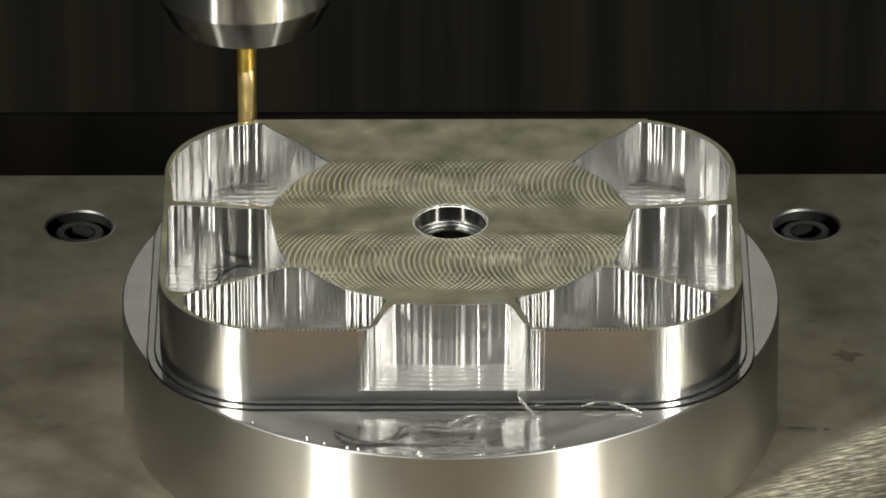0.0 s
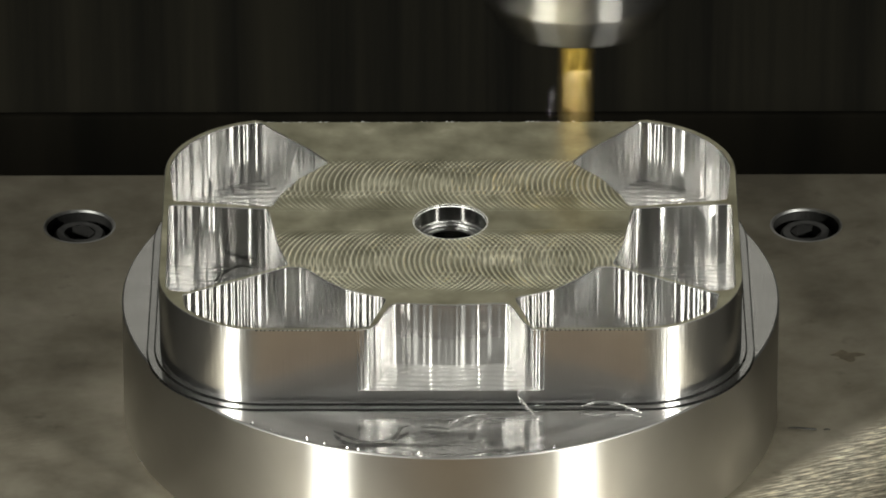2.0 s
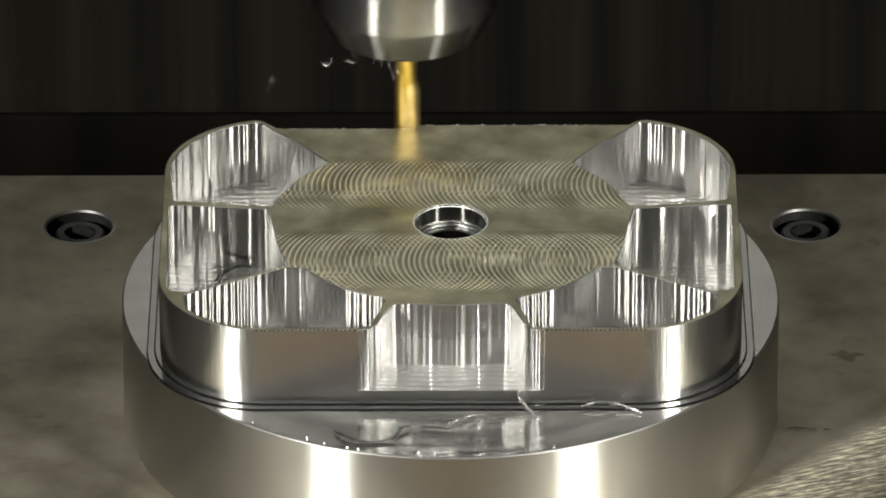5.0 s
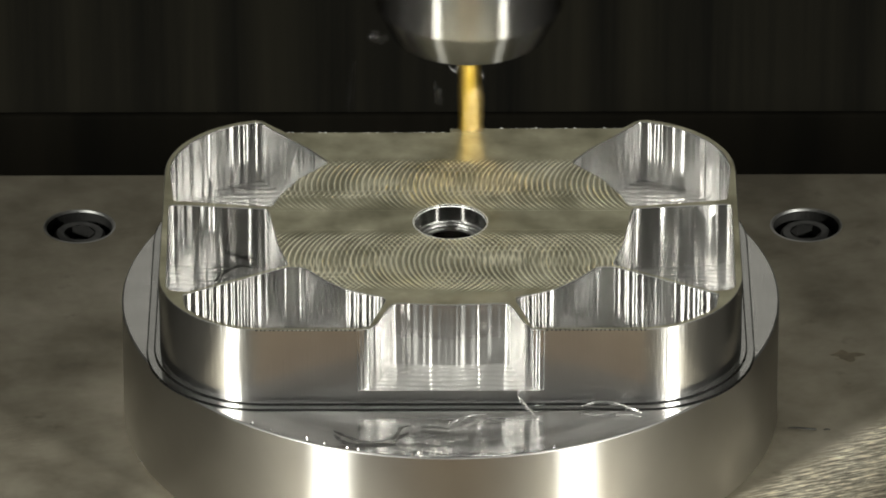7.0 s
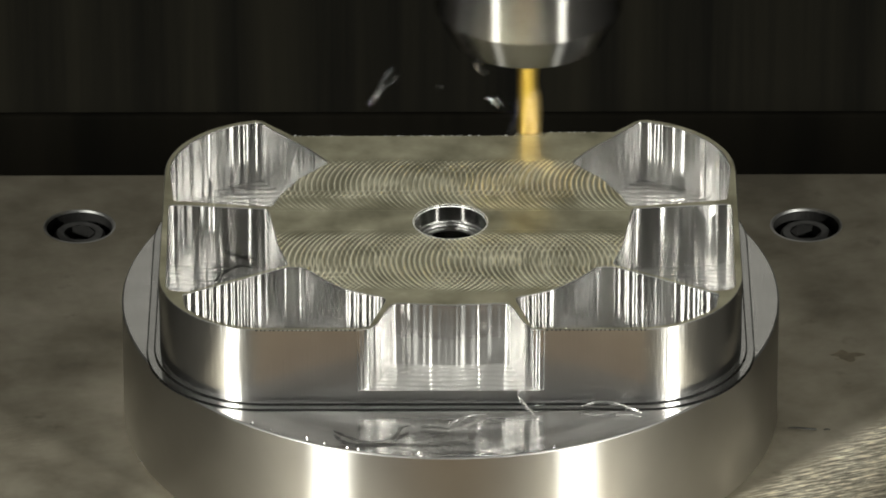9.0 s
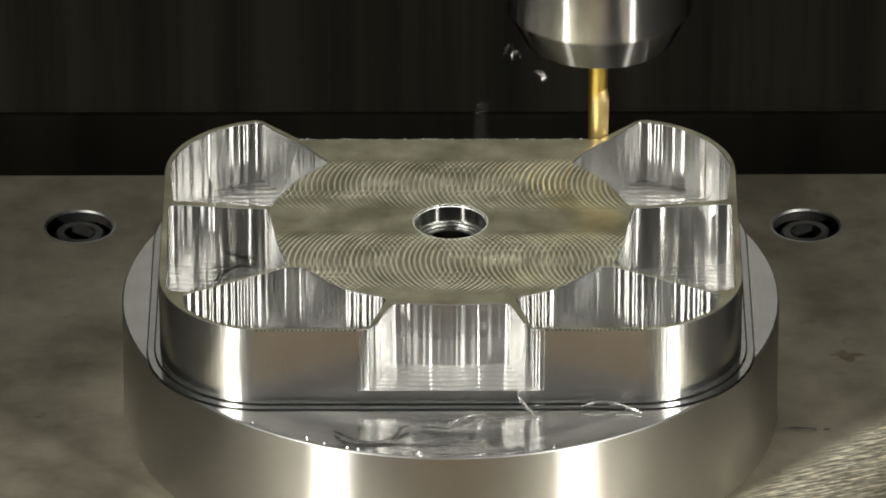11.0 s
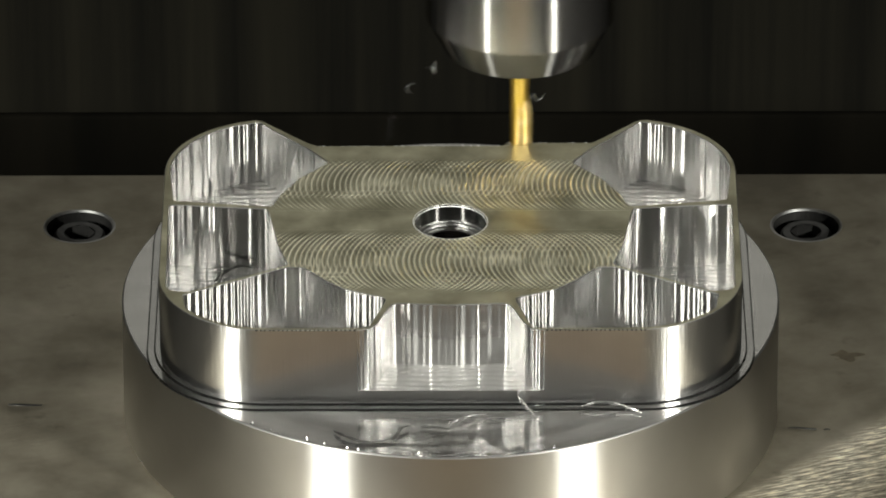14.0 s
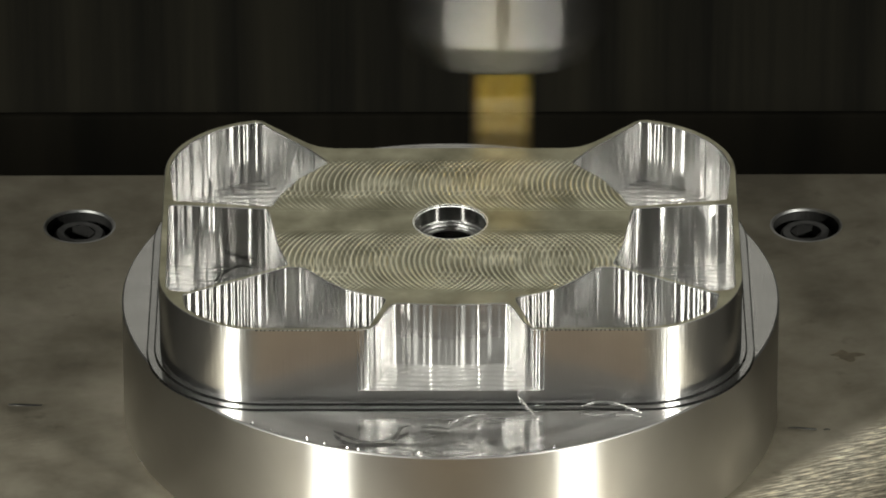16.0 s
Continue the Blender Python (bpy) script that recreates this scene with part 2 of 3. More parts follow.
def empty(name, at=(0, 0, 0)):
    ob = new(name)
    ob.location = at
    ob.empty_display_size = 0.01
    return ob


def box_bm(lo, hi, bevel=0.0):
    bm = bmesh.new()
    bmesh.ops.create_cube(bm, size=1.0)
    for v in bm.verts:
        v.co = Vector([(a + b) / 2 + c * (b - a) for a, b, c in zip(lo, hi, v.co)])
    if bevel:
        bmesh.ops.bevel(bm, geom=bm.edges[:], offset=bevel, segments=2, affect="EDGES", profile=0.5)
    return bm


def lathe(profile, steps=96, smooth_angle=30.0):
    """Turns (radius, height) points in metres about z."""
    bm = bmesh.new()
    rings = []
    for r, z in profile:
        if r <= 1e-9:
            rings.append([bm.verts.new((0, 0, z))])
        else:
            rings.append([bm.verts.new((r * math.cos(2 * math.pi * i / steps), r * math.sin(2 * math.pi * i / steps), z)) for i in range(steps)])
    for a, b in zip(rings, rings[1:]):
        for i in range(steps):
            j = (i + 1) % steps
            quad = [a[i % len(a)], a[j % len(a)], b[j % len(b)], b[i % len(b)]]
            quad = list(OrderedDict.fromkeys(quad))
            if len(quad) > 2:
                bm.faces.new(quad)
    finish(bm, smooth_angle)
    return bm


def finish(bm, smooth_angle):
    bm.normal_update()
    for f in bm.faces:
        f.smooth = True
    for e in bm.edges:
        if len(e.link_faces) == 2 and e.calc_face_angle(0) > radians(smooth_angle):
            e.smooth = False


def fillet(points, steps=6):
    """Closed outline of (x, y, r) corners, each rounded by its radius."""
    out, count = [], len(points)
    for i, (x, y, r) in enumerate(points):
        p, a, b = Vector((x, y)), Vector(points[i - 1][:2]), Vector(points[(i + 1) % count][:2])
        if r <= 0:
            out.append((x, y))
            continue
        da, db = (a - p).normalized(), (b - p).normalized()
        half = da.angle(db) / 2
        reach = min(r / math.tan(half), 0.48 * (a - p).length, 0.48 * (b - p).length)
        s, e = p + da * reach, p + db * reach
        for k in range(steps + 1):
            w = k / steps
            q = s * (1 - w) ** 2 + p * (2 * w * (1 - w)) + e * w * w
            out.append((q.x, q.y))
    return out


def oval(cx, cy, ax, ay, a0, a1, steps=14):
    return [(cx + ax * math.cos(radians(a0 + (a1 - a0) * k / steps)), cy + ay * math.sin(radians(a0 + (a1 - a0) * k / steps)), 0) for k in range(steps + 1)]


def mirrored(outline):
    return [(-p[0], *p[1:]) for p in reversed(outline)]


def area(outline):
    return 0.5 * sum(a[0] * b[1] - b[0] * a[1] for a, b in zip(outline, outline[1:] + outline[:1]))


def inside(p, outline):
    hit = False
    for (x0, y0), (x1, y1) in zip(outline, outline[1:] + outline[:1]):
        if (y0 > p[1]) != (y1 > p[1]) and p[0] < (x1 - x0) * (p[1] - y0) / (y1 - y0) + x0:
            hit = not hit
    return hit


def dense(outline, step=2.5):
    out = []
    for a, b in zip(outline, outline[1:] + outline[:1]):
        n = max(1, math.ceil(math.dist(a, b) / step))
        out += [(a[0] + (b[0] - a[0]) * k / n, a[1] + (b[1] - a[1]) * k / n) for k in range(n)]
    return out


def cap(bm, outer, holes, z, index):
    """Flat face inside outer, less the holes."""
    pts, edges = [], []
    for loop in (outer, *holes):
        start = len(pts)
        pts += [Vector(p) for p in loop]
        edges += [(start + i, start + (i + 1) % len(loop)) for i in range(len(loop))]
    vs, _, tris, *_ = delaunay_2d_cdt(pts, edges, [], 0, 1e-4)
    made = {}
    for tri in tris:
        c = sum((vs[i] for i in tri), Vector((0, 0))) / 3
        if inside(c, outer) and not any(inside(c, h) for h in holes):
            for i in tri:
                if i not in made:
                    made[i] = bm.verts.new((vs[i].x * MM, vs[i].y * MM, z * MM))
            f = bm.faces.new([made[i] for i in tri])
            f.material_index = index
            if f.normal.z < 0 or (vs[tri[1]] - vs[tri[0]]).cross(vs[tri[2]] - vs[tri[0]]) < 0:
                f.normal_flip()


def side(bm, outline, z0, z1, index, outward=True, other=None):
    """Upright wall along an outline, with u along it and v up, in metres."""
    uv = bm.loops.layers.uv.verify()
    loop = list(outline)
    if (area(loop) > 0) != outward:
        loop.reverse()
    low = [bm.verts.new((x * MM, y * MM, z0 * MM)) for x, y in loop]
    high = [bm.verts.new((x * MM, y * MM, z1 * MM)) for x, y in loop]
    u = 0.0
    n = len(loop)
    for i in range(n):
        j = (i + 1) % n
        run = math.dist(loop[i], loop[j]) * MM
        f = bm.faces.new((low[i], low[j], high[j], high[i]))
        f.material_index = index
        if other and other((loop[i][0] + loop[j][0]) / 2, (loop[i][1] + loop[j][1]) / 2):
            f.material_index = 2
        for lp, c in zip(f.loops, ((u, z0 * MM), (u + run, z0 * MM), (u + run, z1 * MM), (u, z1 * MM))):
            lp[uv].uv = c
        u += run


def inset(outline, d):
    """The outline moved inwards by d (outwards if negative)."""
    turn = 1 if area(outline) > 0 else -1
    out, n = [], len(outline)
    for i in range(n):
        a, b = Vector(outline[i - 1]), Vector(outline[(i + 1) % n])
        t = (b - a).normalized() * turn
        out.append((outline[i][0] - t.y * d, outline[i][1] + t.x * d))
    return out


def slopes(bm, outlines, heights, index=0):
    """Bands between outlines of the same count, one above the other."""
    rings = []
    for outline, z in zip(outlines, heights):
        loop = outline if area(outline) > 0 else outline[::-1]
        rings.append([bm.verts.new((x * MM, y * MM, z * MM)) for x, y in loop])
    for a, b in zip(rings, rings[1:]):
        for i in range(len(a)):
            j = (i + 1) % len(a)
            bm.faces.new((a[i], a[j], b[j], b[i])).material_index = index


# ---- the table and the enclosure ----
def cap_screw(x, y):
    """Socket head screw sunk in its counterbore."""
    screw = empty("cap_screw", (x * MM, y * MM, -0.0104))
    tagged(screw, "black socket head cap screw sunk in the plate", "screw", "plate screws")
    head = lathe([(0, 0.0005), (0.0062, 0.0005), (0.0069, 0.0012), (0.0069, 0.0078), (0.0062, 0.0085), (0.0042, 0.0085)], 48)
    part("head", head, M_SCREW, screw)
    bm = bmesh.new()
    ring = []
    for z, r in ((0.0085, 0.0042), (0.0034, 0.0041), (0.0034, 0.0)):
        ring.append([bm.verts.new((r * math.cos(i * math.pi / 3), r * math.sin(i * math.pi / 3), z)) for i in range(6)] if r else [bm.verts.new((0, 0, z))])
    for i in range(6):
        j = (i + 1) % 6
        bm.faces.new((ring[0][i], ring[1][i], ring[1][j], ring[0][j]))
        bm.faces.new((ring[1][i], ring[2][0], ring[1][j]))
    part("hex_socket", bm, M_RECESS, screw)
    return screw


def build_table():
    plate = empty("fixture_plate")
    tagged(plate, "scratched ground steel fixture plate with sunk screws, one corner painted as lit", "machine table", kind="structure")
    circles = [[(cx + 9.1 * math.cos(2 * math.pi * k / 48), 99.3 + 9.1 * math.sin(2 * math.pi * k / 48)) for k in range(48)] for cx in (-99.3, 95.4)]
    outline = [(-130, -112), (130, -112), (130, 128.5), (-130, 128.5)]
    bm = bmesh.new()
    cap(bm, dense(outline, 40), circles, 0, 0)
    side(bm, outline, -30, -0.6, 0)
    inner = outline
    side(bm, inner, -0.6, 0, 0)
    for c in circles:
        side(bm, c, -12.5, 0, 1, False)
        cap(bm, c, [], -12.5, 1)
    part("plate_top", bm, (M_TABLE, M_RECESS), plate)
    for cx in (-99.3, 95.4):
        # thin ring added to carry the glints on the hole's edge
        rim = lathe([(0.0088, -0.0004), (0.0092, 0.0001), (0.0097, 0.00004)], 48)
        part("counterbore_chamfer", rim, M_EDGE, plate, "thin chamfer ring that catches the counterbore's glints").location = (cx * MM, 0.0993, 0)
        cap_screw(cx, 99.3)


def build_enclosure():
    for name, lo, hi, mat, label in (
        ("wall_north", (-1.2, 0.42, -0.8), (1.2, 0.46, 1.4), M_BACK, "dark oily sheet metal back wall with streaks"),
        # unseen pale panel, added so the ledge has something bright to mirror
        ("wall_reflector", (-0.14, 0.36, 0.14), (0.14, 0.42, 1.4), M_PANEL, "unseen light grey panel added for the ledge to mirror"),
        # thin dark sheet that puts the shade low on the back wall into colour
        ("shade_band", (-0.9, 0.4165, -0.5), (0.9, 0.4196, -0.131), M_BAND, "thin black sheet on the back wall, painted for the shade there"),
        ("wall_west", (-1.24, -2.6, -0.8), (-1.20, 0.46, 1.4), M_ROOM, "grey enclosure side wall"),
        ("wall_east", (1.20, -2.6, -0.8), (1.24, 0.46, 1.4), M_ROOM, "grey enclosure side wall"),
        ("wall_south", (-1.2, -2.64, -0.8), (1.2, -2.60, 1.4), M_ROOM, "grey enclosure wall"),
        ("ceiling", (-1.24, -2.64, 1.4), (1.24, 0.46, 1.44), M_ROOM, "grey enclosure roof"),
        ("floor", (-1.2, -2.6, -0.20), (1.2, 0.42, -0.16), M_ROOM, "dark enclosure floor under the table"),
        # unseen tan slab, added for warm reflections in the upright metal
        ("apron", (-0.14, -1.3, -0.158), (0.14, -0.16, -0.12), M_TAN_SLAB, "unseen tan slab added in front for the metal to mirror"),
    ):
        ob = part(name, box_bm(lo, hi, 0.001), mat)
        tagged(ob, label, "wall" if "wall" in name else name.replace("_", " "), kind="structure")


# ---- the workpiece ----
OUTER_LEFT = oval(-45.5, 28, 28, 29, 90, 180) + oval(-45.5, -28, 28, 29, 180, 270)
NOTCH_FRONT = [(-23.3, -57.0, 0.0), (-20.4, -56.3, 1.0), (-18.4, -53.6, 1.5), (-14.6, -43.0, 3.0), (-7.0, -43.5, 0), (0, -44.0, 0)]
NOTCH_REAR = [(-51.2, 56.5), (-49.6, 56.1), (-48.2, 55.2), (-46.4, 53.2), (-43.4, 50.1), (-39.2, 45.7), (-36.6, 43.2), (-33.6, 41.3), (-30.0, 40.5), (0, 40.6)]
PASS_EDGE = (56.8, 55.2, 53.4, 51.5, 49.3, 47.4, 45.5, 43.3, 41.7, 40.5)

POCKETS_LEFT = (
    oval(-45.5, 28, 26.6, 27.4, 98, 180) + [(-70.7, 11.9, 1.5), (-45.6, 8.4, 2.0), (-43.6, 14.8, 2.0), (-38.6, 24.2, 6.0), (-31.3, 32.6, 2.0), (-36.1, 39.6, 0), (-40.6, 44.6, 0), (-46.4, 51.4, 2.0)],
    [(-71.9, 9.6, 1.5), (-46.7, 7.2, 1.5), (-45.1, -3.0, 0), (-43.6, -13.0, 3.0), (-41.0, -22.6, 1.2), (-66.0, -36.8, 3.0), (-71.4, -36.0, 3.5)],
    [(-67.2, -38.6, 1.0), (-41.4, -24.1, 1.5), (-37.0, -24.1, 3.0), (-31.6, -31.0, 2.0), (-26.6, -35.7, 2.0), (-20.9, -38.4, 1.0), (-15.9, -40.2, 2.5), (-20.4, -55.7, 1.0)] + list(oval(-45.5, -28, 26.6, 27.7, 270, 219)),
)


def rear_limit(y):
    """How far the rear recess reaches from the middle line, at depth y."""
    pts = [(-p[0], p[1]) for p in NOTCH_REAR[:-1]]
    for (x0, y0), (x1, y1) in zip(pts, pts[1:]):
        if y1 <= y <= y0:
            return x1 + (x0 - x1) * (y - y1) / (y0 - y1)
    return pts[0][0] if y > pts[0][1] else pts[-1][0]


def pass_time(number, x):
    """When pass number (1 to 9) has cut up to x (mm)."""
    first, last, x0, x1 = PASSES[number - 1]
    w = min(1.0, max(0.0, (x - x0) / (x1 - x0)))
    return first + (last - first) * w


PASSES = (
    (0.05, 1.78, -52.0, 50.0), (2.38, 3.86, -47.0, 43.0), (4.38, 5.82, -45.0, 42.0), (6.22, 7.58, -43.0, 41.0), (8.02, 9.32, -41.5, 40.0),
    (9.74, 10.98, -40.0, 39.0), (11.44, 12.66, -38.5, 37.5), (13.08, 14.28, -37.5, 35.0), (14.68, 15.86, -36.5, 33.5),
)


def build_workpiece():
    piece = empty("workpiece")
    tagged(piece, "pocketed aluminium part being milled on a round base", "workpiece")
    # round base
    part("round_base", lathe([(0, 0.0), (0.0835, 0.0), (0.084, 0.0005), (0.084, 0.0326)], 160), M_TURN, piece)
    part("rim_chamfer", lathe([(0.084, 0.0326), (0.0838, 0.0329), (0.0836, 0.033)], 160), M_EDGE, piece, "bright burred rim of the base")
    bm = bmesh.new()
    circle = [(83.6 * math.cos(2 * math.pi * k / 160), 83.6 * math.sin(2 * math.pi * k / 160)) for k in range(160)]
    cap(bm, circle, [], LEDGE, 0)
    part("ledge", bm, M_LEDGE, piece)
    # foot step and floor of the block
    left = fillet(OUTER_LEFT)
    outline = dense(left + mirrored(left), 2.0)
    bm = bmesh.new()
    steps = [[(x * (1 + w / 73.5), y * (1 + w / 57.0)) for x, y in outline] for w in (3.4, 3.0, 1.5, 1.1, 0.0)]
    slopes(bm, steps, [LEDGE + z for z in (0, 0.45, 0.5, 1.0, 1.05)])
    finish(bm, 20)
    part("foot_step", bm, M_FOOT, piece)
    bm = bmesh.new()
    side(bm, outline, LEDGE, DECK, 0)
    cap(bm, outline, [], DECK, 1)
    finish(bm, 35)
    part("floor_slab", bm, (M_OUTER, M_DECK), piece)
    # pocketed upper block
    half = [p for p in left if p[0] < -51.5 or p[1] < 0]
    half = [p for p in half if not (p[1] < -56.9 and p[0] > -23.4)]
    front = [p for p in fillet(NOTCH_FRONT) if p[0] < -0.01]
    rear = [p for p in reversed(NOTCH_REAR)]
    half = rear + half + front + [(0, -44.0)]
    ring = dense(half + [(-x, y) for x, y in reversed(half) if x < -0.01], 2.0)
    pockets = [dense(fillet(p), 2.0) for p in POCKETS_LEFT]
    pockets += [mirrored(p) for p in pockets]
    bore = [(9.2 * math.cos(2 * math.pi * k / 64), 0.2 + 9.2 * math.sin(2 * math.pi * k / 64)) for k in range(64)]
    crown = [p if abs(p[0]) < 51.0 and p[1] > 39.0 else q for p, q in zip(ring, inset(ring, EDGE))]
    bm = bmesh.new()
    cap(bm, crown, [*(inset(p, -EDGE) for p in pockets), bore], TOP, 1)
    slopes(bm, [ring, crown], [TOP - EDGE, TOP], 3)
    side(bm, ring, DECK, TOP - EDGE, 0, True, lambda x, y: abs(x) < (23.4 if y < 0 else 51.3) and y > -56.95)
    finish(bm, 35)
    part("pocketed_block", bm, (M_OUTER, M_TOP, M_WALL, M_EDGE), piece)
    for index, loop in enumerate(pockets):
        bm = bmesh.new()
        side(bm, loop, DECK, TOP - EDGE, 0, False)
        slopes(bm, [loop, inset(loop, -EDGE)], [TOP - EDGE, TOP], 1)
        finish(bm, 35)
        part("pocket_wall", bm, ((M_WALL, M_MID, M_RIB)[index % 3], M_EDGE), piece, "bright side-milled pocket wall")
    ring = lathe([(0.0091, -0.0005), (0.00945, 0.00005), (0.0096, 0.00002)], 64)
    rim = part("bore_chamfer", ring, M_BURR, piece, "bright chamfer round the bore")
    rim.location = (0, 0.0002, TOP * MM)
    wall = lathe([(0.0092, 0.0), (0.0092, -0.0046)], 64)
    shelf = lathe([(0.0092, -0.0046), (0.0090, -0.0049), (0.0083, -0.0050), (0.0081, -0.0056), (0.0077, -0.0057), (0.0075, -0.0063), (0.0071, -0.0064)], 64, 20)
    depth = lathe([(0.0071, -0.0064), (0.0071, -0.0166), (0.0066, -0.0172), (0, -0.0172)], 64, 20)
    for name, bm, mat, label in (("centre_bore", wall, M_BORE, "dark bore in the middle"), ("bore_shelf", shelf, M_SHELF, "grey stepped shelf inside the bore"), ("lower_bore", depth, M_BORE, "dark narrow lower bore")):
        part(name, bm, mat, piece, label).location = (0, 0.0002, TOP * MM)
    # the rear stock that the cutter takes away, pass by pass
    stock = []
    for number in range(1, len(PASS_EDGE)):
        y1, y0 = PASS_EDGE[number - 1], PASS_EDGE[number]
        a0, a1 = rear_limit(y0), rear_limit(y1)
        cells = 10
        for k in range(cells):
            def at(a, i):
                return -a + 2 * a * i / cells
            rim = [p for p in NOTCH_REAR[:-1] if y0 + 0.01 < p[1] < y1 - 0.01]
            right = [(-x, y) for x, y in reversed(rim)] if k == cells - 1 else []
            left = rim if k == 0 else []
            loop = [(at(a0, k), y0), (at(a0, k + 1), y0), *right, (at(a1, k + 1), y1), (at(a1, k), y1), *left]
            bm = bmesh.new()
            cap(bm, loop, [], TOP, 1)
            side(bm, loop, DECK, TOP, 0)
            if number > 1:      # ragged burr that the pass before leaves
                for j in range(7):
                    xa, xb = (at(a1, k + (j + q) / 7) for q in (0.05, 0.95))
                    tip = (xa + random.random() * (xb - xa), y1 + random.uniform(0.15, 0.8), TOP - random.uniform(0.02, 0.3))
                    low = [bm.verts.new(Vector(p) * MM) for p in ((xa, y1, TOP - 0.012), (xb, y1, TOP - 0.012), tip, (tip[0], y1, TOP - 0.4))]
                    for tri in ((0, 1, 2), (1, 3, 2), (3, 0, 2)):
                        bm.faces.new([low[q] for q in tri]).material_index = 2
            ob = part("stock_strip", bm, (M_OUTER, M_TOP, M_BURR), piece)
            stock.append((ob, pass_time(number, at(a0, k + 0.5))))
    return stock


# ---- the spindle with its cutter ----
NUT_Z = 81.8
LIP_TOP = 67.0


def build_spindle():
    spindle = empty("spindle", (0, 0.06, 0))
    tagged(spindle, "polished steel collet nut holding a gold coated end mill", "spindle")
    z = NUT_Z * MM
    nose = lathe([(0.0034, z + 0.001), (0.0040, z), (0.0190, z), (0.0195, z + 0.0005), (0.0239, z + 0.0092)], 96, 25)
    nut = lathe([(0.0239, z + 0.0092), (0.0243, z + 0.0095), (0.0243, z + 0.034), (0.0238, z + 0.0345), (0.0205, z + 0.0345)], 96, 25)
    part("nut_nose", nose, M_NOSE_DIM, spindle, "tapered nose of the nut, toned down for its dim reflections")
    part("collet_nut", nut, M_NUT, spindle)
    chuck = lathe([(0.0205, z + 0.0342), (0.0205, z + 0.05), (0.026, z + 0.056), (0.026, z + 0.12), (0.0, z + 0.12)], 64)
    part("chuck_body", chuck, M_NUT, spindle)
    # single-lip cutter: a round core that runs up into the shank, one lip wound about it
    core = lathe([(0, (DECK + 0.1) * MM), (0.0022, (DECK + 0.1) * MM), (0.00245, (DECK + 0.4) * MM), (0.00245, (NUT_Z + 2.0) * MM), (0, (NUT_Z + 2.0) * MM)], 40)
    mill = part("end_mill", core, M_GOLD, spindle, "gold coated end mill")
    bm = bmesh.new()
    rows = []
    for k in range(49):
        h = DECK + 0.2 + (LIP_TOP - DECK - 0.2) * k / 48
        turn = radians(-4.0 - 0.7 * (LIP_TOP - h))
        grow = min(1.0, (48 - k) / 5.0) ** 0.7
        ring = []
        for a, out in ((-104, 2.40), (-92, 2.55), (-52, 2.80), (-18, 3.15), (2, 3.30), (14, 3.0), (20, 2.40)):
            rad = 2.40 + (out - 2.40) * grow
            ring.append(bm.verts.new((rad * MM * math.cos(turn + radians(a)), rad * MM * math.sin(turn + radians(a)), h * MM)))
        rows.append(ring)
    for a, b in zip(rows, rows[1:]):
        for k in range(6):
            bm.faces.new((a[k], a[k + 1], b[k + 1], b[k]))
    for end in (list(reversed(rows[0])), rows[-1]):
        bm.faces.new(end)
    finish(bm, 40)
    part("cutting_lip", bm, M_LIP, mill, "pale cutting lip")
    return spindle, mill


# ---- chips ----
def ribbon(points, width, thick=0.00012, lean=0.3):
    """A thin bent strip of metal through the points (metres)."""
    bm = bmesh.new()
    rows = []
    count = len(points)
    for i, p in enumerate(points):
        p = Vector(p)
        d = (Vector(points[min(i + 1, count - 1)]) - Vector(points[max(i - 1, 0)])).normalized()
        across = d.cross(Vector((lean * math.sin(i), lean, 1))).normalized()
        w = width * (0.25 + 0.75 * math.sin(math.pi * (i + 0.6) / (count + 0.2)))
        up = across.cross(d).normalized() * thick
        rows.append([bm.verts.new(p + across * w / 2 + up), bm.verts.new(p - across * w / 2 + up), bm.verts.new(p - across * w / 2 - up), bm.verts.new(p + across * w / 2 - up)])
    for a, b in zip(rows, rows[1:]):
        for k in range(4):
            bm.faces.new((a[k], a[(k + 1) % 4], b[(k + 1) % 4], b[k]))
    bm.faces.new(rows[0])
    bm.faces.new(list(reversed(rows[-1])))
    bmesh.ops.recalc_face_normals(bm, faces=bm.faces[:])
    return bm


def bend(knots, steps=8):
    """A smooth line through the knots (mm)."""
    out = []
    ks = [Vector(k) for k in knots]
    for i in range(len(ks) - 1):
        p0, p1, p2, p3 = ks[max(i - 1, 0)], ks[i], ks[i + 1], ks[min(i + 2, len(ks) - 1)]
        for s in range(steps):
            t = s / steps
            out.append(0.5 * ((2 * p1) + (p2 - p0) * t + (2 * p0 - 5 * p1 + 4 * p2 - p3) * t * t + (3 * p1 - p0 - 3 * p2 + p3) * t ** 3) * MM)
    out.append(ks[-1] * MM)
    return out


def lying_chip(knots, width, mat, label):
    ob = part("metal_chip", ribbon(bend(knots), width * MM), mat)
    return tagged(ob, label, "metal chip")


